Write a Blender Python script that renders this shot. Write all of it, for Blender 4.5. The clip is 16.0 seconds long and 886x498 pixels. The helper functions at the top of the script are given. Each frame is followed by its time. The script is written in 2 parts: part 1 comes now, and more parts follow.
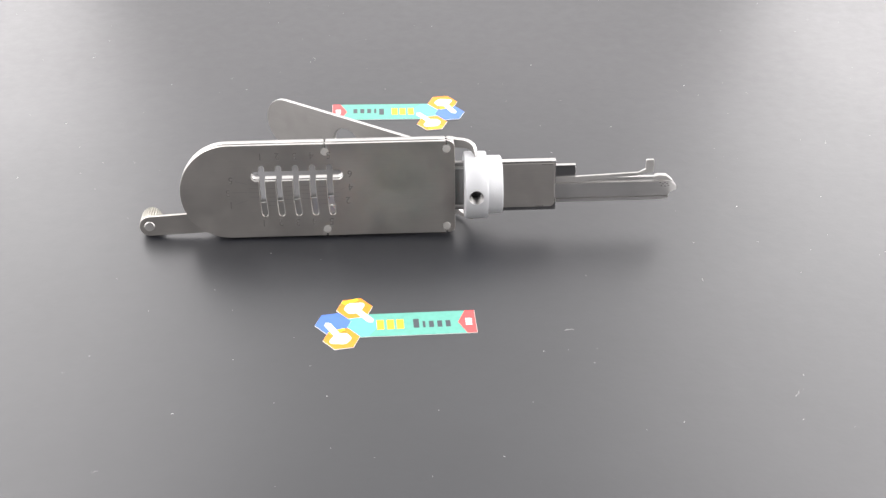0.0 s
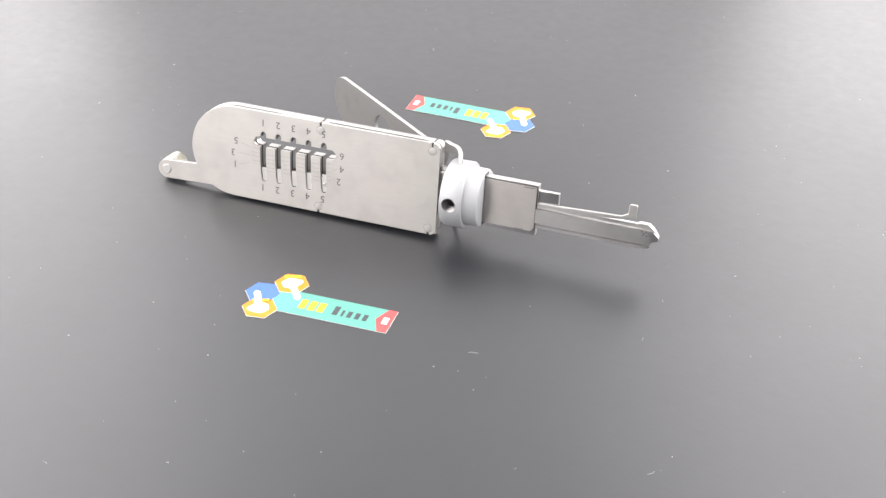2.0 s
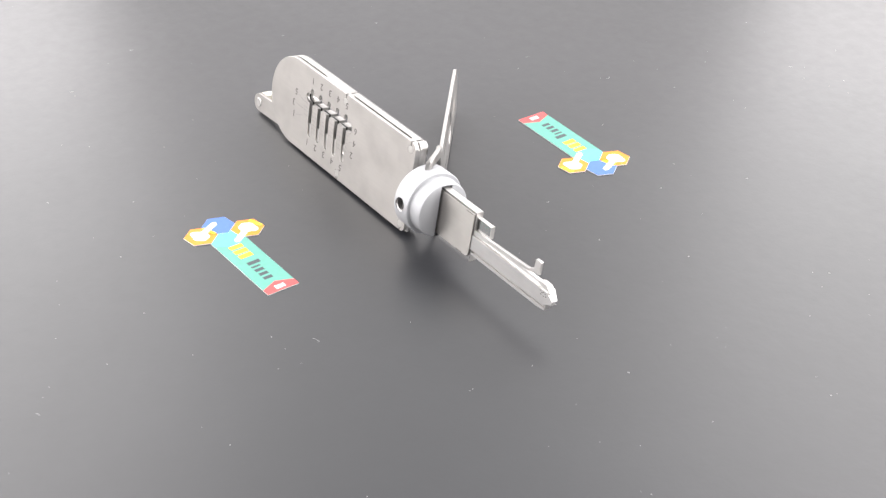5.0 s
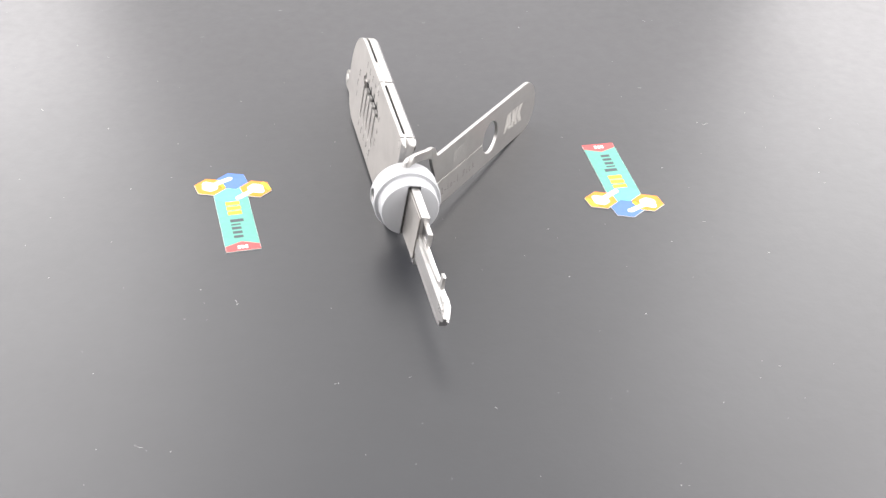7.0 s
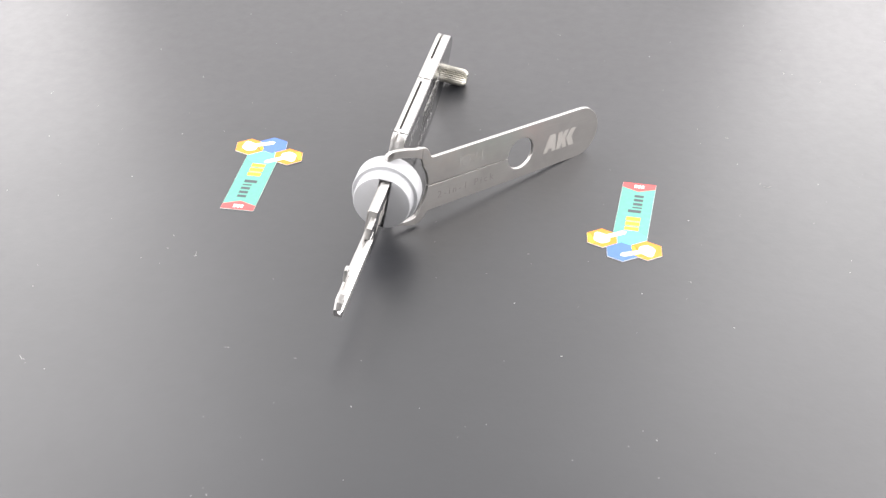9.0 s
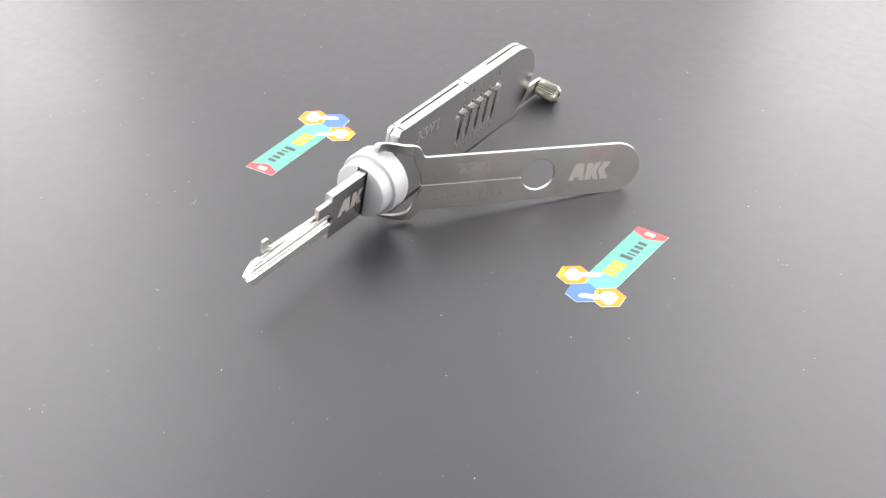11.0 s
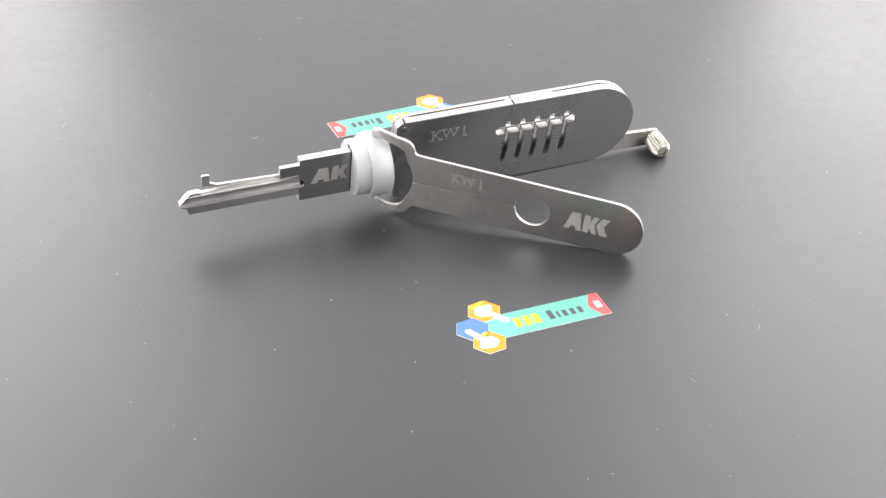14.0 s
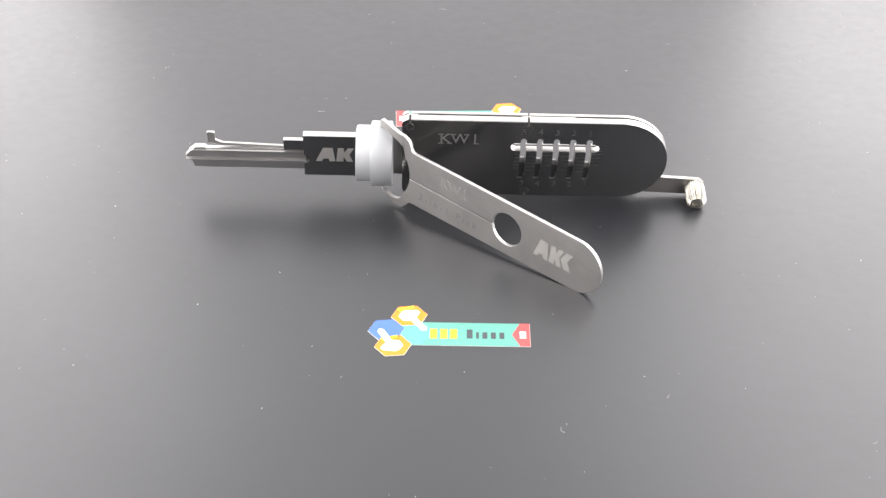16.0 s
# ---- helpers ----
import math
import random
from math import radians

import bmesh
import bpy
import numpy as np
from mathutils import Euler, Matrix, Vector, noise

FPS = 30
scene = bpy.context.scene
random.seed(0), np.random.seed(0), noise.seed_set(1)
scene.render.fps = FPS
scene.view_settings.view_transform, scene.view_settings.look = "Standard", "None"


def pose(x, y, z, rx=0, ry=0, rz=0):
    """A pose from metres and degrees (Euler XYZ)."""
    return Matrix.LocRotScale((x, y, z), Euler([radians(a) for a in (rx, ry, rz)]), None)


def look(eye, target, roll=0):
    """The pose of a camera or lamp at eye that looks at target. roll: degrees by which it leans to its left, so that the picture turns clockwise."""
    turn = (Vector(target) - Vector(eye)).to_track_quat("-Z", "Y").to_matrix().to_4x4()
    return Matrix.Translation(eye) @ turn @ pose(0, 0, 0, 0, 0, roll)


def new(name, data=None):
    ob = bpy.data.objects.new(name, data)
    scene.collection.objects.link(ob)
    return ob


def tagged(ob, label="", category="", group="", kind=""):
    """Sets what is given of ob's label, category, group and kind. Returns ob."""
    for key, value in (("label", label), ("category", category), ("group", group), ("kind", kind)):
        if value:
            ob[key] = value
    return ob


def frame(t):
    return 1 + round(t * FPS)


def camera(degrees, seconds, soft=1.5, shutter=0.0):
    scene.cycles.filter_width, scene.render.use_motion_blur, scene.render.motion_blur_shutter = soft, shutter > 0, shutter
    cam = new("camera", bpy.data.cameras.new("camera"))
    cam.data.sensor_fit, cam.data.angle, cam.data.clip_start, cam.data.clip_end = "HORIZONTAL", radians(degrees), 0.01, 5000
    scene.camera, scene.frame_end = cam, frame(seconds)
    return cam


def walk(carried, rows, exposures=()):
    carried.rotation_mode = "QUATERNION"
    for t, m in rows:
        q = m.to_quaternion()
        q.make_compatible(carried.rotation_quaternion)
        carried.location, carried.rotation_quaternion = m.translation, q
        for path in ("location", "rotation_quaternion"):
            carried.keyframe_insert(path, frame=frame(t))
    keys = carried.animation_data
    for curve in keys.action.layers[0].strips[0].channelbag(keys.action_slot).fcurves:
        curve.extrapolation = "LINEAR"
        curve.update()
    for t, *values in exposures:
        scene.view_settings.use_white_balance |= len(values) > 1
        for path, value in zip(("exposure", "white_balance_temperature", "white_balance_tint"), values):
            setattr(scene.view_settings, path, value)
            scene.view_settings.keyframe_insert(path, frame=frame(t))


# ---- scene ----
# ---------------------------------------------------------------- camera
EYE = Vector((0.0, -0.340, 0.2180))
TILT, YAW, ROLL = radians(34.0), radians(0.70), 0.70
AIM = EYE + Vector((math.sin(YAW) * math.cos(TILT), math.cos(YAW) * math.cos(TILT), -math.sin(TILT)))
cam = camera(30.68, 16.0, soft=1.4)
walk(cam, [(0.0, look(EYE, AIM, ROLL)), (16.0, look(EYE, AIM, ROLL))], [(0.0, 0.0), (2.0, 0.08), (3.5, -0.03), (8.0, 0.08), (12.5, 0.0), (16.0, 0.05)])

# ---------------------------------------------------------------- light
world = bpy.data.worlds.new("world")
scene.world = world
world.use_nodes = True
world.node_tree.nodes["Background"].inputs[0].default_value = (0.9, 0.95, 1.0, 1)
world.node_tree.nodes["Background"].inputs[1].default_value = 0.02


def area_lamp(name, eye, target, sx, sy, watts, colour=(1, 1, 1)):
    d = bpy.data.lights.new(name, "AREA")
    d.shape, d.size, d.size_y, d.energy, d.color = "RECTANGLE", sx, sy, watts, colour
    ob = new(name, d)
    ob.matrix_world = look(eye, target)
    return ob


area_lamp("softbox_lamp_left", (-0.27, 0.145, 0.385), (0, 0.145, 0.385), 1.17, 0.74, 12.6, (1.0, 0.965, 0.965))
area_lamp("softbox_lamp_right", (0.27, 0.145, 0.385), (0, 0.145, 0.385), 1.17, 0.74, 12.6, (1.0, 0.965, 0.965))
area_lamp("softbox_lamp_top", (0.0, 0.40, 0.62), (0, 0.0, 0.0), 0.54, 0.34, 0.78, (1.0, 1.0, 0.99))


# ---------------------------------------------------------------- materials
def material(name, rgb, rough, metal=0.0, spec=0.5):
    m = bpy.data.materials.new(name)
    m.use_nodes = True
    b = m.node_tree.nodes["Principled BSDF"]
    b.inputs["Base Color"].default_value = (*rgb, 1)
    b.inputs["Roughness"].default_value = rough
    b.inputs["Metallic"].default_value = metal
    b.inputs["Specular IOR Level"].default_value = spec
    return m, m.node_tree, b


def noise_node(nt, scale, detail=4.0, stretch=(1, 1, 1), rough=0.6):
    c = nt.nodes.new("ShaderNodeTexCoord")
    mp = nt.nodes.new("ShaderNodeMapping")
    mp.inputs["Scale"].default_value = stretch
    n = nt.nodes.new("ShaderNodeTexNoise")
    n.inputs["Scale"].default_value, n.inputs["Detail"].default_value, n.inputs["Roughness"].default_value = scale, detail, rough
    nt.links.new(c.outputs["Object"], mp.inputs["Vector"])
    nt.links.new(mp.outputs["Vector"], n.inputs["Vector"])
    return n


def ramp(nt, src, lo, hi, p0=0.3, p1=0.7):
    r = nt.nodes.new("ShaderNodeMapRange")
    r.inputs["From Min"].default_value, r.inputs["From Max"].default_value = p0, p1
    r.inputs["To Min"].default_value, r.inputs["To Max"].default_value = lo, hi
    nt.links.new(src, r.inputs["Value"])
    return r.outputs["Result"]


def mixed(nt, fac, a, b):
    m = nt.nodes.new("ShaderNodeMix")
    m.data_type = "RGBA"
    m.inputs["A"].default_value, m.inputs["B"].default_value = (*a, 1), (*b, 1)
    nt.links.new(fac, m.inputs["Factor"])
    return m.outputs["Result"]


def bumped(nt, b, src, strength, dist):
    n = nt.nodes.new("ShaderNodeBump")
    n.inputs["Strength"].default_value, n.inputs["Distance"].default_value = strength, dist
    nt.links.new(src, n.inputs["Height"])
    nt.links.new(n.outputs["Normal"], b.inputs["Normal"])


def brushed(name, rgb, rlo, rhi, metal=1.0, grain=0.0):
    """Ground steel: fine streaks along x, cloudy wear, small variation of gloss."""
    m, nt, b = material(name, rgb, rlo, metal)
    streak = noise_node(nt, 2600, 3, (0.05, 1, 1))
    cloud = noise_node(nt, 110, 4)
    nt.links.new(ramp(nt, cloud.outputs["Fac"], rlo, rhi), b.inputs["Roughness"])
    dark = tuple(c * 0.96 for c in rgb)
    stain = nt.nodes.new("ShaderNodeMix")
    stain.data_type = "RGBA"
    stain.inputs["A"].default_value = (*(c * 0.9 for c in rgb), 1)
    nt.links.new(mixed(nt, ramp(nt, streak.outputs["Fac"], 0, 1, 0.35, 0.65), dark, rgb), stain.inputs["B"])
    nt.links.new(ramp(nt, noise_node(nt, 130, 2).outputs["Fac"], 0, 1, 0.33, 0.55), stain.inputs["Factor"])
    nt.links.new(stain.outputs["Result"], b.inputs["Base Color"])
    bumped(nt, b, streak.outputs["Fac"], 0.008, 0.00005)
    if grain:
        across = nt.nodes.new("ShaderNodeVectorTransform")
        across.vector_type, across.convert_from, across.convert_to = "VECTOR", "OBJECT", "WORLD"
        across.inputs[0].default_value = (0, 1, 0)
        nt.links.new(across.outputs[0], b.inputs["Tangent"])
        b.inputs["Anisotropic"].default_value = grain
    return m


STEEL = brushed("ground_steel", (0.43, 0.412, 0.392), 0.375, 0.46, grain=0.55)
STEEL_WRENCH = brushed("wrench_steel", (0.385, 0.373, 0.36), 0.31, 0.38, grain=0.4)
STEEL_POLISHED = brushed("polished_steel", (0.365, 0.362, 0.362), 0.13, 0.2)
STEEL_BLADE = brushed("blade_steel", (0.63, 0.62, 0.61), 0.27, 0.36)
STEEL_EDGE = brushed("bright_steel", (0.56, 0.55, 0.535), 0.34, 0.46)
# darker copy of the steel, shade put into its colour for recessed parts
STEEL_SHADED = brushed("shaded_steel", (0.30, 0.295, 0.29), 0.3, 0.42)
STEEL_LEVER = brushed("lever_steel", (0.66, 0.645, 0.62), 0.26, 0.34)
STEEL_RIVET = brushed("rivet_steel", (0.50, 0.49, 0.47), 0.5, 0.6)
KNURL = brushed("nickel_knob", (0.50, 0.485, 0.43), 0.3, 0.4)


def alu():
    m, nt, b = material("satin_aluminium", (0.40, 0.407, 0.42), 0.48, 0.3)
    n = noise_node(nt, 2500, 3)
    nt.links.new(ramp(nt, noise_node(nt, 120, 3).outputs["Fac"], 0.44, 0.56), b.inputs["Roughness"])
    bumped(nt, b, n.outputs["Fac"], 0.12, 0.0001)
    return m


ALU = alu()
ENGRAVE, _nt, _b = material("engraved_mark", (0.10, 0.095, 0.09), 0.6, 0.3)
FROST, _nt, _b = material("etched_mark", (0.46, 0.445, 0.42), 0.52, 0.72)
WORN, _nt, _b = material("worn_etched_mark", (0.36, 0.35, 0.333), 0.5, 0.7)
ETCH, _nt, _b = material("faint_etched_mark", (0.27, 0.26, 0.25), 0.5, 0.75)
GHOST, _nt, _b = material("shallow_etched_mark", (0.42, 0.415, 0.41), 0.4, 0.88)
SCORED, _nt, _b = material("shallow_scored_line", (0.29, 0.285, 0.275), 0.36, 0.97)
# near-black colour that stands in for shade inside gaps and slots
RECESS_SHADE, _nt, _b = material("recess_shade", (0.02, 0.02, 0.02), 0.6)


def paper(name, rgb, var=0.06):
    m, nt, b = material(name, rgb, 0.42, 0.0, 0.5)
    n = noise_node(nt, 700, 4)
    dark = tuple(c * (1 - 2 * var) for c in rgb)
    nt.links.new(mixed(nt, ramp(nt, n.outputs["Fac"], 0, 1), dark, rgb), b.inputs["Base Color"])
    return m


TEAL = paper("teal_print", (0.10, 0.335, 0.27))
SKY = paper("light_blue_print", (0.11, 0.46, 0.56))
BLUE = paper("blue_print", (0.065, 0.155, 0.47))
ORANGE = paper("orange_print", (0.76, 0.235, 0.01))
YELLOW = paper("yellow_print", (0.78, 0.62, 0.02))
RED = paper("red_print", (0.70, 0.07, 0.07))
WHITE = paper("white_print", (0.76, 0.76, 0.77), 0.02)
INK = paper("dark_grey_print", (0.045, 0.055, 0.065))


def mat_material():
    m, nt, b = material("dark_rubber_mat", (0.05, 0.052, 0.056), 0.45, 0.0, 0.82)
    big, grain, fine = noise_node(nt, 14, 4), noise_node(nt, 260, 5), noise_node(nt, 1800, 3)
    nt.links.new(mixed(nt, ramp(nt, big.outputs["Fac"], 0, 1), (0.0088, 0.0096, 0.0122), (0.0135, 0.0146, 0.0178)), b.inputs["Base Color"])
    smear = noise_node(nt, 22, 5, (1, 1, 1), 0.65)
    add = nt.nodes.new("ShaderNodeMath")
    nt.links.new(ramp(nt, grain.outputs["Fac"], -0.01, 0.035), add.inputs[0])
    nt.links.new(ramp(nt, smear.outputs["Fac"], 0.362, 0.388), add.inputs[1])
    nt.links.new(add.outputs[0], b.inputs["Roughness"])
    # relief: fine grain over a soft leathery unevenness
    relief = nt.nodes.new("ShaderNodeMath")
    relief.operation = "MULTIPLY_ADD"
    relief.inputs[1].default_value = 0.5
    nt.links.new(fine.outputs["Fac"], relief.inputs[0])
    nt.links.new(ramp(nt, noise_node(nt, 190, 3).outputs["Fac"], 0, 3.0), relief.inputs[2])
    bumped(nt, b, relief.outputs[0], 0.06, 0.0001)
    return m


MAT = mat_material()
PLASTER, _nt, _b = material("dark_grey_wall", (0.20, 0.20, 0.20), 0.8)
FABRIC, _nt, _b = material("white_fabric", (0.72, 0.715, 0.715), 0.9)
FABRIC_GREY, _nt, _b = material("grey_fabric", (0.36, 0.36, 0.36), 0.9)
TABLE, _nt, _b = material("grey_table", (0.10, 0.10, 0.105), 0.6)
LINT, _nt, _b = material("white_lint", (0.50, 0.50, 0.49), 0.8)


# ---------------------------------------------------------------- mesh helpers (drawn in millimetres)
def finish(mesh, angle=35):
    for p in mesh.polygons:
        p.use_smooth = True
    mesh.set_sharp_from_angle(angle=radians(angle))
    return mesh


def mesh_of(curve_data, z):
    ob = new("tmp", curve_data)
    dg = bpy.context.evaluated_depsgraph_get()
    me = bpy.data.meshes.new_from_object(ob.evaluated_get(dg))
    bpy.data.objects.remove(ob)
    me.transform(Matrix.Translation((0, 0, z)))
    me.transform(Matrix.Scale(0.001, 4))
    return me


def plate(loops, z0, z1, bevel=0.08):
    """A flat sheet with rounded edges from z0 to z1: the first loop is its outline, the others are holes."""
    c = bpy.data.curves.new("sheet", "CURVE")
    c.dimensions, c.fill_mode = "2D", "BOTH"
    c.extrude, c.bevel_depth, c.bevel_resolution, c.offset = (z1 - z0) / 2 - bevel, bevel, 1, -bevel
    for loop in loops:
        s = c.splines.new("POLY")
        s.points.add(len(loop) - 1)
        for p, (x, y) in zip(s.points, loop):
            p.co = (x, y, 0, 1)
        s.use_cyclic_u = True
    return finish(mesh_of(c, (z0 + z1) / 2))


def edged(me, face, edge):
    """Gives the flat faces one material and the cut edges another."""
    me.materials.append(face)
    me.materials.append(edge)
    for p in me.polygons:
        p.material_index = 1 if abs(p.normal.z) < 0.6 else 0
    return me


def lettering(text, size, z, m=None, spacing=1.0, thick=0.02):
    c = bpy.data.curves.new("letters", "FONT")
    c.body, c.size, c.extrude, c.align_x, c.align_y, c.space_character = text, size, thick, "CENTER", "CENTER", spacing
    c.resolution_u = 3
    me = mesh_of(c, 0)
    me.transform((Matrix.Translation((0, 0, z * 0.001)) if m is None else m))
    return me


def serif_text(text, size):
    """Thin engraved capitals: each character of the built-in font stands on small slab feet."""
    bm = bmesh.new()
    step = size * 0.86
    for i, ch in enumerate(text):
        x = (i - (len(text) - 1) / 2) * step * 1e-3
        me = lettering(ch, size, 0)
        me.transform(Matrix.Translation((x, 0, 0)))
        bm.from_mesh(me)
        feet = {"K": [(-0.24, -1), (0.26, -1), (-0.24, 1), (0.26, 1)], "W": [(-0.38, 1), (0.38, 1)], "1": [(0.06, -1)]}.get(ch, [])
        for fx, side in feet:
            f = box_mesh(-0.15 * size, 0.15 * size, -0.03 * size, 0.03 * size, -0.02, 0.02, 0)
            f.transform(Matrix.Translation((x + fx * size * 1e-3, side * 0.33 * size * 1e-3, 0)))
            bm.from_mesh(f)
    return as_mesh(bm, "letters")


def arc(cx, cy, r, a0, a1, n=10):
    return [(cx + r * math.cos(radians(a0 + (a1 - a0) * i / n)), cy + r * math.sin(radians(a0 + (a1 - a0) * i / n))) for i in range(n + 1)]


def turned(profile, n=48, knurl=0.0):
    """A lathe body about z from (radius, height) pairs; knurl roughens the rim in ridges."""
    bm = bmesh.new()
    rings = []
    for r, z in profile:
        ring = []
        for i in range(n):
            k = r - (knurl if (i % 2 and r > 0.5) else 0)
            a = 2 * math.pi * i / n
            ring.append(bm.verts.new((k * math.cos(a) * 1e-3, k * math.sin(a) * 1e-3, z * 1e-3)))
        rings.append(ring)
    for a, b in zip(rings, rings[1:]):
        for i in range(n):
            bm.faces.new((a[i], a[(i + 1) % n], b[(i + 1) % n], b[i]))
    bm.faces.new(list(reversed(rings[0])))
    bm.faces.new(rings[-1])
    bmesh.ops.recalc_face_normals(bm, faces=bm.faces)
    return bm


def as_mesh(bm, name="mesh", angle=35):
    me = bpy.data.meshes.new(name)
    bm.to_mesh(me)
    bm.free()
    return finish(me, angle)


def box_mesh(x0, x1, y0, y1, z0, z1, bevel=0.1):
    bm = bmesh.new()
    bmesh.ops.create_cube(bm, size=1)
    bmesh.ops.scale(bm, vec=(x1 - x0, y1 - y0, z1 - z0), verts=bm.verts)
    bmesh.ops.translate(bm, vec=((x0 + x1) / 2, (y0 + y1) / 2, (z0 + z1) / 2), verts=bm.verts)
    if bevel:
        bmesh.ops.bevel(bm, geom=bm.edges[:], offset=bevel, segments=2, affect="EDGES", profile=0.5)
    bmesh.ops.scale(bm, vec=(1e-3, 1e-3, 1e-3), verts=bm.verts)
    return as_mesh(bm)


def part(name, me, mat, parent, label="", m=None):
    if isinstance(me, bmesh.types.BMesh):
        me = as_mesh(me, name)
    if not me.materials:
        me.materials.append(mat)
    ob = new(name, me)
    ob.parent = parent
    if m is not None:
        ob.matrix_basis = m
    return tagged(ob, label) if label else ob


def mm(x, y, z=0, rx=0, ry=0, rz=0):
    return pose(x * 1e-3, y * 1e-3, z * 1e-3, rx, ry, rz)


def carved(me, cutters):
    """The mesh with each cutter mesh taken out of it."""
    ob = new("tmp", me)
    cut = []
    for c in cutters:
        k = new("tmp_cut", c)
        md = ob.modifiers.new("cut", "BOOLEAN")
        md.operation, md.object, md.solver = "DIFFERENCE", k, "EXACT"
        cut.append(k)
    dg = bpy.context.evaluated_depsgraph_get()
    out = bpy.data.meshes.new_from_object(ob.evaluated_get(dg))
    for o in [ob] + cut:
        bpy.data.objects.remove(o)
    return finish(out)


# ---------------------------------------------------------------- the place
def structure():
    """A small photo studio: table, walls and ceiling, all outside the picture but seen in the metal."""
    def slab(name, a, b, mat, label, cat):
        ob = part(name, box_mesh(a[0], b[0], a[1], b[1], a[2], b[2], 0), mat, None)
        return tagged(ob, label, cat, kind="structure")
    slab("table_top", (-500, -1200, -40), (500, 800, -9), TABLE, "dark grey table top under the turntable", "table")
    slab("wall_north", (-560, 800, -40), (560, 830, 820), FABRIC, "plain pale fabric wall of the photo booth", "wall")
    slab("wall_east", (500, -1200, -40), (530, 798, 820), FABRIC_GREY, "plain grey fabric wall of the photo booth", "wall")
    slab("wall_west", (-530, -1200, -40), (-500, 798, 820), FABRIC_GREY, "plain grey fabric wall of the photo booth", "wall")
    slab("wall_south", (-560, -1230, -40), (560, -1202, 820), FABRIC_GREY, "plain grey wall behind the camera", "wall")
    slab("ceiling", (-560, -1230, 822), (560, 830, 850), PLASTER, "plain dark grey ceiling of the photo booth", "ceiling")


def turntable():
    ob = new("turntable", None)
    tagged(ob, "large round turntable covered with a dark grey rubber mat", "turntable")
    part("mat", turned([(238, -3.0), (239.6, -2.6), (240, -1.5), (239.6, -0.3), (239, 0.0)], 160), MAT, ob, "dark grey matt rubber mat")
    part("platter", turned([(228, -9.0), (232, -8.6), (232, -3.02)], 120), TABLE, ob)
    return ob


# ---------------------------------------------------------------- the pick tool; x along the tool, y up its plates, z out of the front
OUT_L, OUT_R, OUT_T, OUT_B = -49.45, 16.5, 12.0, -11.65
SLOT_X = [-29.8 + 4.06 * i for i in range(5)]


def body_outline(slits=True):
    r = (OUT_T - OUT_B) / 2
    cx, cy = OUT_L + r, (OUT_T + OUT_B) / 2
    pts = arc(cx, cy, r, 90, 270, 36)
    def slit(x, top):
        e, d = (OUT_T, 1.6) if top else (OUT_B, -1.6)
        s = [(x - 0.24, e), (x - 0.24, e - d), (x + 0.24, e - d), (x + 0.24, e)]
        return s[::-1] if top else s
    if slits:
        pts += slit(-14.5, False) + slit(14.5, False)
    pts += arc(OUT_R - 1.6, OUT_B + 1.6, 1.6, -90, 0, 6) + arc(OUT_R - 1.6, OUT_T - 1.6, 1.6, 0, 90, 6)
    if slits:
        pts += slit(14.5, True) + slit(-14.5, True)
    return pts


def bow(y):
    """How far the upright slots lean out towards their lower ends."""
    return 0.55 * (max(0.0, 2.8 - y) / 8.8) ** 2


def comb():
    """The cut-out: one level slot crossed by five bowed upright ones."""
    lo, hi, w = 2.8, 5.3, 0.72
    pts = []
    for x in SLOT_X:
        pts += [(x - w, lo)] + [(x - w + bow(q), q) for q in (1.4, 0.0, -1.5, -3.0, -4.4)]
        pts += arc(x + bow(-5.6), -5.6, w, 180, 360, 6)
        pts += [(x + w + bow(q), q) for q in (-4.4, -3.0, -1.5, 0.0, 1.4)] + [(x + w, lo)]
    pts += arc(-11.6, (lo + hi) / 2, (hi - lo) / 2, -90, 90, 8)
    for x in reversed(SLOT_X):
        pts += [(x + w, hi)] + arc(x, 6.1, w, 0, 180, 6) + [(x - w, hi)]
    pts += arc(-31.1, (lo + hi) / 2, (hi - lo) / 2, 90, 270, 8)
    return pts


T = 3.65


def plain_letters(parent, x0, x1, y0, y1, z, mat, shapes):
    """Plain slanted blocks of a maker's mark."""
    for loop in shapes:
        pts = [(x0 + (x1 - x0) * a, y0 + (y1 - y0) * b) for a, b in loop]
        part("logo_shape", plate([pts], z - 0.01, z + 0.02, 0.004), mat, parent)


MARK = [
    [(0.0, 0.0), (0.02, 0.14), (0.15, 1.0), (0.34, 1.0), (0.385, 0.0), (0.265, 0.0), (0.255, 0.2), (0.15, 0.2), (0.12, 0.0)],
    [(0.405, 0.0), (0.44, 1.0), (0.56, 1.0), (0.57, 0.68), (0.64, 1.0), (0.76, 1.0), (0.665, 0.52), (0.735, 0.0), (0.615, 0.0), (0.555, 0.34), (0.545, 0.0)],
    [(0.70, 0.52), (0.83, 1.0), (1.0, 1.0), (0.87, 0.52), (0.98, 0.0), (0.80, 0.0)],
]


def bolt(parent, x, y, front, r=1.0):
    prof = [(r, -0.5), (r, 0.015), (r - 0.06, 0.03), (0.3, 0.032)]
    m = mm(x, y, 0) if front else mm(x, y, -T, 0, 180, 0)
    b = part("rivet", turned(prof, 24), STEEL_RIVET if front else STEEL_POLISHED, parent, m=m)
    me = as_mesh(turned([(r + 0.07, -0.4), (r + 0.07, 0.006)], 24))
    part("rivet_seam", me, ENGRAVE, b)


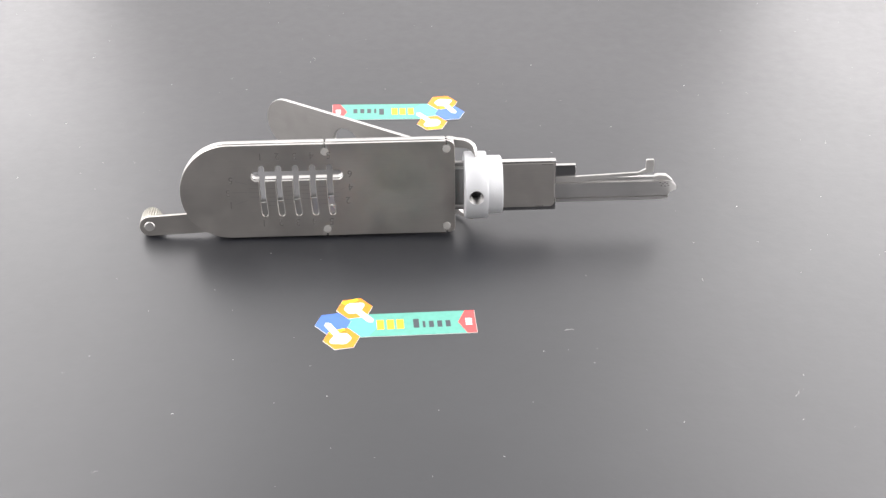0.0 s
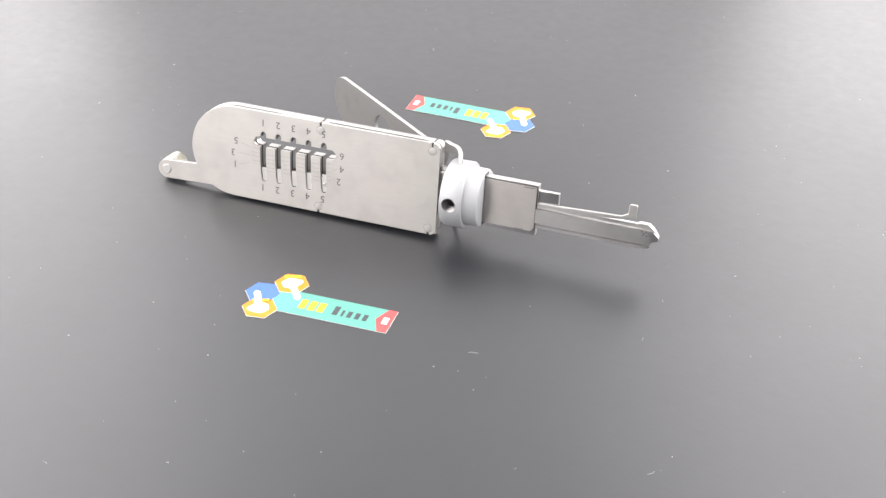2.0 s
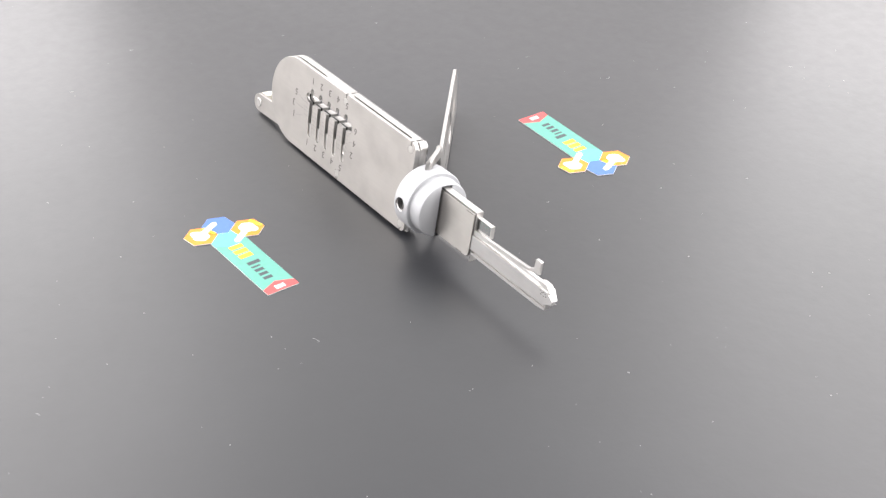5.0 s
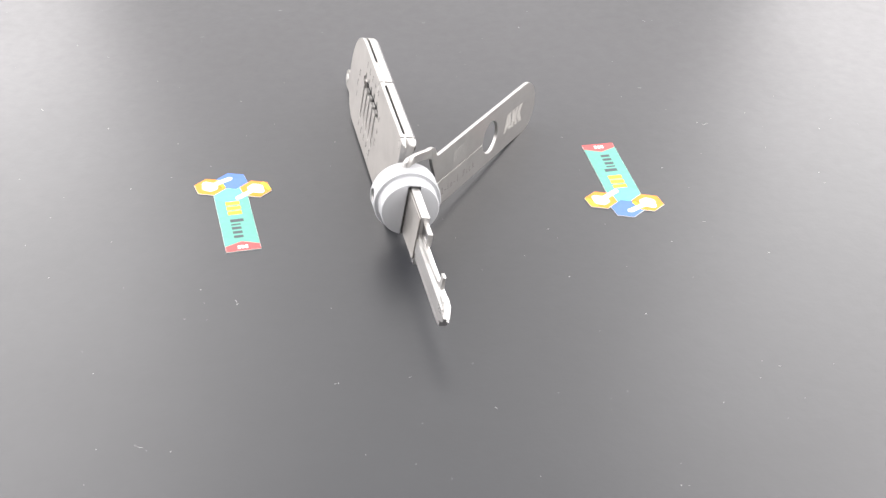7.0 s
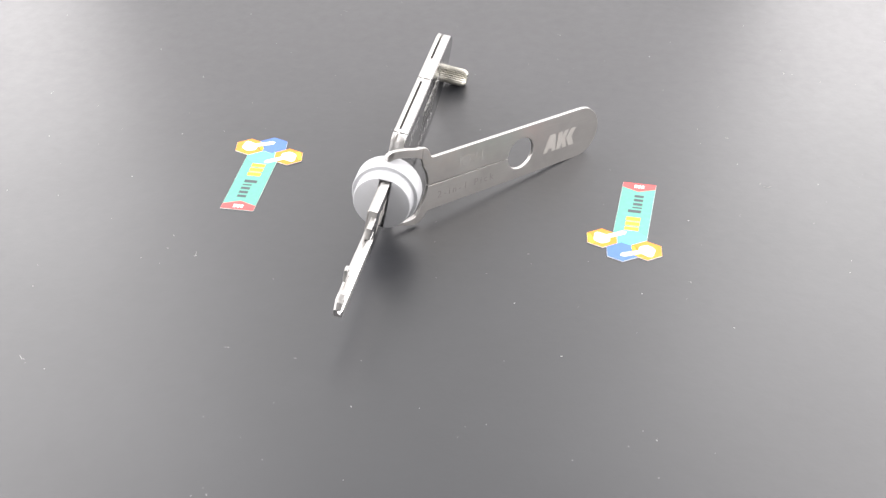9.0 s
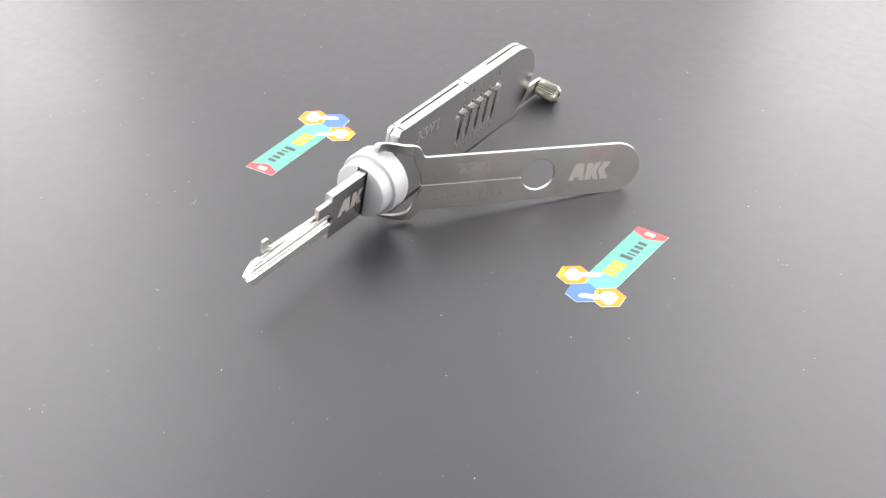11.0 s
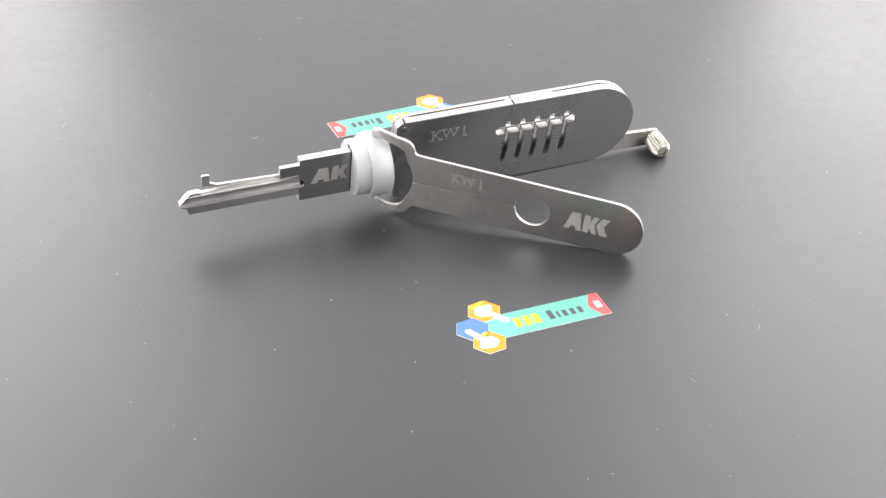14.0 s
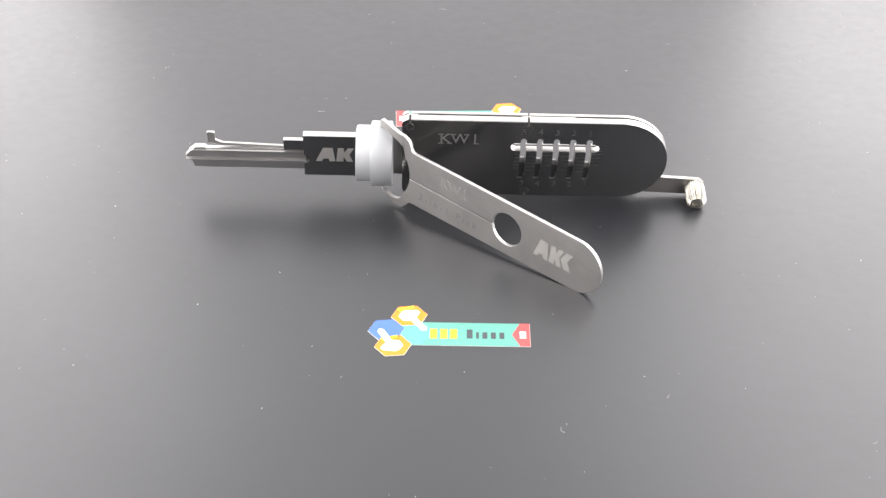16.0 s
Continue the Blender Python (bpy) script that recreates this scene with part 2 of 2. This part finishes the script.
def pick_tool():
    tool = new("lock_pick_tool", None)
    tagged(tool, "ground steel pick and decoder tool on the dark mat", "tool")
    body = part("front_plate", edged(plate([body_outline(), comb()], -0.95, 0.0), STEEL, STEEL_EDGE), STEEL, tool, "ground steel plate with a comb-shaped cut-out")
    back = part("back_plate", plate([body_outline(), comb()], -T, -T + 0.3, 0.03), STEEL_POLISHED, tool, "polished dark-reflecting steel plate with a comb cut-out")
    part("core_plate", plate([body_outline(), comb()], -T + 0.302, -1.5, 0.03), STEEL_EDGE, tool)
    # black sheet in place of the shade between the two plates
    part("filler", plate([[(x * 0.94 - 0.8, y * 0.87) for x, y in body_outline(False)], comb()], -1.48, -0.97, 0.02), RECESS_SHADE, tool, "black inner layer standing in for shade in the plate gap")
    part("spacer", plate([[(-26, 8.3), (-12.8, 8.3), (-12.8, 11.85), (-26, 11.85)]], -1.49, -0.96, 0.02), STEEL_EDGE, tool)
    part("spacer", plate([[(12.6, -11.6), (16.4, -11.6), (16.4, 10.3), (14.9, 11.9), (12.6, 11.9)]], -1.49, -0.96, 0.02), STEEL_EDGE, tool)
    part("rim", plate([arc(-37.6, 0.15, 11.6, 150, 262, 20) + arc(-37.6, 0.15, 10.6, 262, 150, 20)], -1.49, -0.96, 0.02), STEEL_EDGE, tool)
    # lever ends standing in the lower part of the upright slots, which are open above them
    for i, x in enumerate(SLOT_X):
        low = -2.7 + 0.3 * i
        end = [(x - 0.68 + bow(-6), -6.15), (x + 0.7 + bow(-6), -6.15), (x + 0.68 + bow(low), low), (x - 0.68 + bow(low), low - 0.1)]
        # lever edges coloured dark like the shade within the slot
        lever = part("lever", edged(plate([end], -0.9, -0.35, 0.05), STEEL_LEVER, STEEL_SHADED), STEEL_LEVER, tool, "polished steel lever end")
        # added black block: the slot's shade behind the lever, given as colour
        part("lever_shade", plate([end], -2.9, -0.92, 0.05), RECESS_SHADE, lever, "black block standing in for the shaded slot behind the lever")
    part("lever_pin", turned([(0.42, -1.0), (0.42, -0.35), (0.3, -0.28)], 16), STEEL_EDGE, tool, m=mm(SLOT_X[4] + 0.3, -4.0, 0.1))
    for x in (-14.5, 14.5):
        for y in (-10.0, 10.0):
            bolt(tool, x, y, True)
            bolt(tool, x, y, False)
    # engraved numbers, upside down as seen from the front
    flip = lambda x, y: mm(x, y, 0.012, 0, 0, 180)
    nums = [lettering(str(i + 1), 2.5, 0) for i in range(6)]
    for i, x in enumerate(SLOT_X):
        part("engraved_number", nums[i], ENGRAVE, body, m=flip(x - 0.1, 9.2))
        part("engraved_number", nums[i], ENGRAVE, body, m=flip(x + 0.1, -7.9))
    for n, x, y in ((5, -37.2, 3.3), (3, -38.0, 0.1), (1, -37.4, -3.0), (6, -8.7, 4.3), (4, -8.6, 0.9), (2, -9.3, -2.5)):
        part("engraved_number", nums[n - 1], ENGRAVE, body, m=flip(x, y))
    # depth lines across the slots, fanned out to the numbers
    def strokes(parent, z, ink):
        for k in range(5):
            y = 1.7 - 1.1 * k
            for a, b in zip([-34.0] + SLOT_X, SLOT_X + [-10.6]):
                a, b = a + 0.95, b - 0.95
                if b - a > 1:
                    part("depth_line", box_mesh(a, b, -0.05, 0.05, z - 0.01, z + 0.012, 0), ink, parent, m=mm(bow(y), y + 0.05 * math.sin(3.1 * k + a)) @ Matrix.Rotation(0.05 * math.sin(a), 4, "Z"))
    strokes(body, 0, SCORED)
    for (x0, y0), (x1, y1) in (((-36.2, 3.0), (-33.4, 2.2)), ((-36.8, 0.2), (-33.4, 0.1)), ((-36.2, -2.9), (-33.4, -2.0)), ((-11.0, 2.6), (-9.7, 4.0)), ((-11.0, 0.2), (-9.7, 0.8)), ((-11.0, -1.9), (-10.2, -2.4))):
        a = math.atan2(y1 - y0, x1 - x0)
        ln = math.hypot(x1 - x0, y1 - y0)
        part("depth_line", box_mesh(0, ln, -0.05, 0.05, -0.01, 0.012, 0), SCORED, body, m=mm(x0, y0, 0) @ Matrix.Rotation(a, 4, "Z"))
    # the back face
    bk = lambda x, y: mm(x, y, -T - 0.012, 0, 180, 0)
    part("engraved_text", serif_text("KW1", 4.3), GHOST, back, "worn etched lettering", m=bk(2.2, 6.3))
    strokes(back, -T, SCORED)
    nums_b = [lettering(str(i + 1), 2.5, 0) for i in range(5)]
    for i, x in enumerate(SLOT_X):
        part("engraved_number", nums_b[i], SCORED, back, m=bk(x, 8.9))
        part("engraved_number", nums_b[i], SCORED, back, m=bk(x, -7.8))
    # rear arm with its knob
    arm = part("rear_arm", plate([arc(-57.5, -8.75, 2.45, 92, 272, 14) + [(-42, -10.6), (-42, -5.4)]], -2.5, -1.5, 0.08), STEEL, tool, "flat steel arm with rounded end")
    part("knob", turned([(2.1, 0.0), (2.5, 0.4), (2.5, 5.4), (1.75, 6.4), (1.2, 6.5), (1.1, 6.1), (0.3, 6.0)], 52, 0.26), KNURL, arm, "knurled nickel thumb knob", m=mm(-57.5, -8.7, -2.5, 180, 0, 0))
    part("rivet", turned([(1.25, -0.3), (1.25, 0.08), (1.1, 0.2), (0.3, 0.22)], 24), STEEL_EDGE, arm, m=mm(-57.5, -8.75, -1.5))
    # ring with the set-screw hole; it turns about x
    ZC, YC = -2.0, -0.2
    axis = mm(0, YC, ZC, 0, 90, 0)
    ring = as_mesh(turned([(7.3, 18.7), (7.95, 18.85), (8.15, 19.2), (8.15, 23.8), (7.95, 24.15), (7.2, 24.2), (7.05, 24.5), (7.05, 27.4), (6.85, 27.75), (6.6, 27.85)], 96))
    ring.transform(axis)
    hole = as_mesh(turned([(1.75, 3.5), (1.75, 12)], 28))
    ang = 91.5
    hole.transform(mm(21.3, YC, ZC) @ Matrix.Rotation(radians(ang - 90), 4, "X"))
    slot = box_mesh(26.9, 29.5, -6.95, 6.35, -3.55, -0.45, 0)
    ringob = part("ring", carved(ring, [hole, slot]), ALU, tool, "satin silver aluminium collar with a threaded hole")
    for k in range(5):
        bm = turned([(1.79, 0), (1.38, 0.22), (1.42, 0.3), (1.79, 0.5)], 24)
        th = as_mesh(bm)
        bmf = bmesh.new()
        bmf.from_mesh(th)
        caps = [f for f in bmf.faces if len(f.verts) > 4]
        bmesh.ops.delete(bmf, geom=caps, context="FACES_ONLY")
        bmf.to_mesh(th)
        bmf.free()
        # thread ridges in darkened steel, painting in the shade of the hole
        part("thread", th, STEEL_SHADED, ringob, m=mm(21.3, YC, ZC) @ Matrix.Rotation(radians(ang - 90), 4, "X") @ mm(0, 0, 4.9 + 0.62 * k))
    # neck between the plates and the ring, its steel darkened to imitate the shaded gap
    part("neck", box_mesh(15.5, 19.5, -6.3, 5.9, -2.7, -1.3, 0.12), STEEL_SHADED, tool)
    for y in (-5.4, 4.6):
        part("neck_pin", box_mesh(15.5, 19.5, y - 0.35, y + 0.35, -1.6, -0.95, 0.12), STEEL_EDGE, tool)
    # blade holder
    hold = part("blade_holder", edged(plate([[(26.5, -6.85), (41.0, -6.85), (41.0, -2.9)] + arc(41.0, -1.6, 1.3, -90, -270, 10) + [(41.0, 5.8), (26.5, 5.8)]], -3.15, -1.15, 0.06), STEEL_POLISHED, STEEL_EDGE), STEEL_EDGE, tool, "ground steel blade holder")
    part("cover_seam", plate([[(27.0, -6.05)] + arc(39.45, -4.6, 1.45, -90, 0, 5) + [(40.9, 5.45), (27.0, 5.45)]], -1.16, -1.13, 0.005), ENGRAVE, hold)
    part("cover_plate", plate([[(27.0, -5.9)] + arc(39.4, -4.6, 1.3, -90, 0, 5) + [(40.7, 5.3), (27.0, 5.3)]], -1.14, -0.82, 0.04), STEEL, hold, "thin steel cover with one rounded corner")
    for loop in MARK[:2]:
        pts = [(12.6 * a, 4.3 * b) for a, b in loop]
        part("logo_shape", plate([pts], 0.0, 0.03, 0.004), FROST, hold, m=mm(38.0, -2.2, -3.15, 0, 180, 0))
    for x, y, n in ((37.6, 5.05, 5), (36.0, -5.75, 4)):
        for k in range(n):
            part("wear_mark", box_mesh(x + 0.55 * k, x + 0.55 * k + 0.4, y - 0.1 - 0.05 * (k % 2), y + 0.1, -0.83, -0.81, 0), ENGRAVE, hold)
    part("tongue", edged(plate([[(40.5, 1.2), (45.9, 1.2), (45.9, 4.3), (40.5, 4.3)]], -3.12, -1.9, 0.06), STEEL_POLISHED, STEEL_EDGE), STEEL_EDGE, hold)
    # keyed blade: one profile drawn out to a pointed tip
    prof = [(-1.25, -5.0), (-1.25, -4.25), (-1.75, -4.1), (-1.75, -3.8), (-1.05, -3.65), (-1.05, -0.15), (-1.6, 0.0), (-1.6, 0.9),
            (-2.6, 0.9), (-2.6, 0.6), (-3.1, 0.45), (-3.1, -0.1), (-2.35, -0.3), (-2.3, -2.2), (-3.1, -2.5), (-3.1, -4.8), (-2.9, -5.0)]
    bm = bmesh.new()
    stations = [(40.5, -9, 9, 1.0), (66.0, -9, 9, 1.0), (68.5, -4.7, 0.7, 1.0), (68.9, -3.0, 0.45, 0.96), (70.5, -2.5, -1.6, 0.75)]
    rings = []
    for x, lo, hi, k in stations:
        rings.append([bm.verts.new((x * 1e-3, max(lo, min(hi, y)) * 1e-3, (-2.1 + (z + 2.1) * k) * 1e-3)) for z, y in prof])
    n = len(prof)
    for a, b in zip(rings, rings[1:]):
        for i in range(n):
            bm.faces.new((a[i], a[(i + 1) % n], b[(i + 1) % n], b[i]))
    bm.faces.new(rings[-1])
    bmesh.ops.recalc_face_normals(bm, faces=bm.faces)
    part("key_blade", as_mesh(bm, "blade", 12), STEEL_BLADE, tool, "grooved polished steel key blade with pointed tip")
    part("blade_tip", plate([[(65.0, 0.5), (69.3, -0.6), (69.6, -0.2), (68.0, 1.2), (66.1, 1.3), (65.3, 1.1)]], -2.9, -1.3, 0.08), STEEL_EDGE, tool, "raised bevelled tip block")
    for x, y in ((66.3, -0.6), (66.9, -0.9), (67.4, -0.6), (68.0, -0.8), (68.3, -1.3), (67.5, -1.5), (66.6, -1.4)):
        part("wear_mark", box_mesh(x, x + 0.45, y - 0.08, y + 0.1, -1.2, -1.04, 0), ENGRAVE, tool)
    part("feeler", plate([[(40.8, 0.05), (61.0, 1.35), (63.0, 1.95), (64.8, 2.15), (64.85, 5.2), (64.6, 5.4), (63.2, 5.4), (62.95, 5.15), (62.9, 3.0), (61.2, 2.15), (46, 1.5), (40.8, 1.35)]], -2.0, -1.3, 0.06), STEEL_EDGE, tool, "thin hooked steel feeler wire")
    return tool


def tension_wrench():
    """x along the handle from its fork, y up, z out of the lettered face."""
    w = new("tension_wrench", None)
    tagged(w, "flat ground steel tension wrench handle, fork clipped on the collar", "tool")
    gap = 0.13
    hole = arc(30.4, 0.35, 4.35, 182, -178.2, 40)
    top = [(1.3, 7.7), (0.6, 7.78), (0.15, 8.1), (-0.15, 8.8), (-0.5, 9.7), (-1.0, 10.4), (-1.7, 10.85), (-2.6, 11.1), (-2.6, 7.85), (-2.25, 6.9), (-2.0, 6.2)]
    inner_t = arc(-9.0, 0.1, 8.95, 37, 1.5, 14)
    inner_b = arc(-9.0, 0.1, 8.95, -1.5, -37, 14)
    bot = [(-2.1, -6.1), (-2.6, -6.9), (-3.2, -7.55), (-3.2, -9.9), (-2.5, -9.75), (-1.9, -9.5), (-1.2, -8.9), (-0.6, -8.1), (-0.1, -7.45), (0.5, -7.1), (1.3, -7.05)]
    r, cx = 7.08, 50.7
    tip = [(cx + r * math.cos(radians(a)), 0.62 + r * 1.0 * math.sin(radians(a))) for a in range(-90, 91, 7)]
    outline = top + inner_t + [(0.0, gap)] + [(26.0, gap)] + hole[1:-1] + [(26.0, -gap)] + [(0.0, -gap)] + inner_b + bot + tip + [(cx - 5, 7.7)]
    sheet = plate([outline], -0.9, 0.0, 0.1)
    h = part("handle", edged(sheet, STEEL_WRENCH, STEEL_EDGE), STEEL_WRENCH, w, "flat steel handle with round hole and slit")
    # fork arms, stepped out of the handle and run in to the middle of the collar: along, lower edge, upper edge, out
    upper = [(-2.58, 7.85, 11.1, 0.0), (-3.5, 8.45, 11.2, 0.03), (-4.5, 8.9, 11.25, 0.0), (-5.7, 9.2, 11.5, -0.05), (-7.0, 9.5, 11.8, -0.15),
             (-8.3, 9.75, 11.95, -0.35), (-9.5, 9.85, 11.95, -0.65), (-10.6, 9.6, 11.75, -1.05), (-11.2, 9.2, 11.45, -1.35), (-11.65, 8.6, 11.0, -1.65), (-11.9, 7.9, 10.4, -1.9), (-12.0, 7.3, 9.6, -2.05)]
    lower = [(-3.18, -9.9, -7.55, 0.0), (-4.0, -9.9, -7.95, -0.02), (-5.0, -9.8, -8.25, -0.15), (-6.1, -9.7, -8.5, -0.4), (-7.2, -9.5, -8.65, -0.75), (-9.2, -9.1, -8.55, -1.35), (-10.4, -8.6, -8.1, -1.7)]
    for stations in (upper, lower):
        bm = bmesh.new()
        rows = [[bm.verts.new((x * 1e-3, y * 1e-3, z * 1e-3)) for y, z in ((lo, n - 1.1), (hi, n - 1.1), (hi, n), (lo, n))] for x, lo, hi, n in stations]
        for p, q in zip(rows, rows[1:]):
            for k in range(4):
                bm.faces.new((p[k], p[(k + 1) % 4], q[(k + 1) % 4], q[k]))
        bm.faces.new(rows[0])
        bm.faces.new(rows[-1])
        bmesh.ops.recalc_face_normals(bm, faces=bm.faces)
        bmesh.ops.bevel(bm, geom=[e for e in bm.edges if e.calc_face_angle(0) > 1.0], offset=0.0001, segments=1, affect="EDGES")
        part("fork_arm", edged(as_mesh(bm, "fork_arm", 40), STEEL_WRENCH, STEEL_EDGE), STEEL_WRENCH, w, "bent steel fork arm")
    part("engraved_text", serif_text("KW1", 3.7), WORN, h, m=mm(13.9, 3.7, 0.012))
    part("engraved_text", lettering("2-in-1 Pick", 2.7, 0, spacing=1.5), ETCH, h, m=mm(12.4, -3.6, 0.012))
    plain_letters(h, 38.6, 49.7, -2.2, 2.7, 0.0, FROST, MARK)
    return w


# ---------------------------------------------------------------- paper cut-outs; x along the strip, its red end at 0
HEX = [(-27.2, 6.6, "o"), (-32.2, 1.2, "b"), (-30.5, -4.6, "o")]


def hexagon(cx, cy, r, a0):
    return [(cx + r * math.cos(radians(a0 + 60 * k)), cy + r * math.sin(radians(a0 + 60 * k))) for k in range(6)]


def paper_tag(name):
    t = new(name, None)
    tagged(t, "small printed paper cut-out strip with three hexagons, lying flat", "paper tag", "paper tags on the mat")
    H = 4.2
    base = part("paper_strip", plate([[(-29, -H), (0, -H), (0, H), (-29, H)]], 0.0, 0.16, 0.02), TEAL, t, "teal printed paper strip")
    part("white_edge", plate([[(-28, -H - 0.05), (0.05, -H - 0.05), (0.05, H + 0.05), (-28, H + 0.05)]], 0.0, 0.10, 0.02), WHITE, t, "white paper margin")
    part("light_patch", plate([[(-29, -H + 0.3), (-24.5, -H + 0.3), (-21.5, 0.2), (-24, H - 0.4), (-29, H - 0.4)]], 0.15, 0.175, 0.004), SKY, t)
    red = part("red_end", plate([[(-2.2, -H + 0.02), (-0.05, -H + 0.02), (-0.05, H - 0.02), (-2.2, H - 0.02), (-4.0, 0)]], 0.14, 0.18, 0.005), RED, t, "red arrow-shaped end")
    for k in range(3):
        part("print_bar", box_mesh(-2.3, -0.9, -1.25 + 0.9 * k, -0.6 + 0.9 * k, 0.17, 0.19, 0), WHITE, red)
    for cx, cy, c in HEX:
        a0 = 8
        part("white_edge", plate([hexagon(cx, cy, 4.2, a0)], 0.0, 0.18, 0.02), WHITE, t, "white paper margin")
        hx = part("hexagon", plate([hexagon(cx, cy, 4.15, a0)], 0.02, 0.21, 0.01), ORANGE if c == "o" else BLUE, t, "orange printed hexagon" if c == "o" else "blue printed hexagon")
        if c == "o":
            part("yellow_corner", plate([[(cx - 3.0, cy + 2.4), (cx + 0.8, cy + 3.9), (cx + 1.0, cy + 3.0), (cx - 2.2, cy + 1.6)]], 0.205, 0.222, 0.003), YELLOW, hx)
    # white key shapes: a rounded bow and a straight blade
    def key_icon(cx, cy, ang):
        m = mm(cx, cy, 0) @ Matrix.Rotation(radians(ang), 4, "Z")
        bow = [(2.5 * math.cos(a) * (1 + 0.12 * math.cos(3 * a)), 1.9 * math.sin(a) * (1 + 0.1 * math.cos(4 * a))) for a in [2 * math.pi * k / 28 for k in range(28)]]
        k = part("key_bow", plate([bow], 0.2, 0.235, 0.004), WHITE, t, m=m)
        part("key_shank", plate([[(-0.75, -6.3), (0.1, -7.0), (0.85, -6.2), (0.85, -1.2), (-0.75, -1.2)]], 0.2, 0.24, 0.004), WHITE, k)
        part("key_mark", box_mesh(-0.8, 0.8, 0.05, 0.22, 0.23, 0.245, 0), INK, k)
    key_icon(-27.3, 6.7, 35)
    key_icon(-30.6, -4.7, 207)
    # plain bars for the printed name
    for x in (-21.6, -19.3, -17.1):
        part("print_bar", box_mesh(x - 0.8, x + 0.8, -1.75, 1.75, 0.15, 0.18, 0), YELLOW, base)
    for x, wd, top in ((-13.5, 1.3, 1.7), (-11.75, 0.6, 0.75), (-10.1, 1.1, 0.75), (-8.2, 1.1, 0.75), (-6.3, 1.1, 0.75)):
        part("print_bar", box_mesh(x - wd / 2, x + wd / 2, -1.6, top, 0.15, 0.18, 0), INK, base)
    return t


def lint():
    """Fine white dust and short fibres strewn over the mat."""
    rnd = random.Random(5)
    bm = bmesh.new()
    def bit(x, y, ln, wd, a):
        n = 3
        pts = []
        for k in range(n + 1):
            s = (k / n - 0.5) * ln
            c = 0.15 * ln * math.sin(k * 1.7 + a)
            pts.append((x + s * math.cos(a) - c * math.sin(a), y + s * math.sin(a) + c * math.cos(a)))
        rows = []
        for px, py in pts:
            ox, oy = -math.sin(a) * wd / 2, math.cos(a) * wd / 2
            rows.append([bm.verts.new((v[0] * 1e-3, v[1] * 1e-3, v[2] * 1e-3)) for v in ((px - ox, py - oy, 0.01), (px, py, wd * 0.7 + 0.01), (px + ox, py + oy, 0.01))])
        for p, q in zip(rows, rows[1:]):
            bm.faces.new((p[0], q[0], q[1], p[1]))
            bm.faces.new((p[1], q[1], q[2], p[2]))
    for _ in range(180):
        r, a = 175 * math.sqrt(rnd.random()), rnd.random() * 6.283
        bit(r * math.cos(a), r * math.sin(a), rnd.uniform(0.08, 0.24), rnd.uniform(0.06, 0.15), rnd.random() * 6.28)
    for _ in range(34):
        r, a = 175 * math.sqrt(rnd.random()), rnd.random() * 6.283
        bit(r * math.cos(a), r * math.sin(a), rnd.uniform(0.4, 1.2), rnd.uniform(0.04, 0.08), rnd.random() * 6.28)
    for x, y in ((-34, 80), (-51, 63), (-12, 64), (82, -65), (33, -49), (-21, -73), (16, -92), (-53, -79), (54, -81), (-4, 104), (65, -29), (-98, 43), (-11, -107), (26, -57), (111, -17), (30, 79), (33, 29), (50, 43), (78, 3), (107, 35), (73, 67), (22, 57)):
        bit(x, y, rnd.uniform(0.25, 0.55), rnd.uniform(0.10, 0.18), rnd.random() * 6.28)
    for x, y, a in ((79.5, -71.5, 1.2), (2, -116, 0.1), (-33, 82, 2.0), (32, -49, 0.6)):
        bit(x, y, 1.9, 0.07, a)
    ob = part("dust", as_mesh(bm, "dust"), LINT, None)
    return tagged(ob, "white dust specks and short lint fibres on the mat", "dust", kind="stuff")


# ---------------------------------------------------------------- place the things and let them turn
def frame_of(o, x, y):
    x = Vector(x).normalized()
    y = Vector(y)
    y = (y - x * x.dot(y)).normalized()
    z = x.cross(y)
    m = Matrix((x, y, z)).transposed().to_4x4()
    m.translation = Vector(o) * 1e-3
    return m


def tool_frame():
    a, b, c = radians(2.53), radians(9.8), radians(0.57)
    u = (math.cos(a) * math.cos(c), math.sin(a) * math.cos(c), math.sin(c))
    v = (-math.sin(a) * math.sin(b), math.cos(a) * math.sin(b), math.cos(b))
    return frame_of((-9.73, -9.88, 12.56), u, v)


structure()
PLACED = [
    (turntable(), Matrix.Identity(4)),
    (pick_tool(), tool_frame()),
    (tension_wrench(), frame_of((4.22, 1.41, 10.26), (-0.80, 0.60, -0.078), (-0.06, 0.05, 1.0))),
    (paper_tag("paper_tag"), mm(11.2, -46.17, 0.02, 0, 0, 4.3)),
    (paper_tag("paper_tag"), mm(-26.13, 49.96, 0.02, 0, 0, 182.2)),
    (lint(), Matrix.Identity(4)),
]

# degrees turned, every half second
TURN = [(0.0, 0.0), (0.5, -5.65), (1.0, -11.36), (1.5, -17.14), (2.0, -23.0), (2.5, -28.86), (3.0, -34.7), (3.5, -40.49), (4.0, -46.22),
        (4.5, -52.02), (5.0, -57.88), (5.5, -63.76), (6.0, -69.66), (6.5, -75.52), (7.0, -81.23), (7.5, -86.85), (8.0, -92.45), (8.5, -98.12), (9.0, -103.82),
        (9.5, -109.56), (10.0, -115.32), (10.5, -121.08), (11.0, -126.85), (11.5, -132.6), (12.0, -138.29), (12.5, -143.99), (13.0, -149.72),
        (13.5, -155.43), (14.0, -161.09), (14.5, -166.69), (15.0, -172.27), (15.5, -177.81), (16.0, -183.28)]


def motions():
    for thing, base in PLACED:
        walk(thing, [(t, pose(0, 0, 0, 0, 0, a) @ base) for t, a in TURN])


motions()
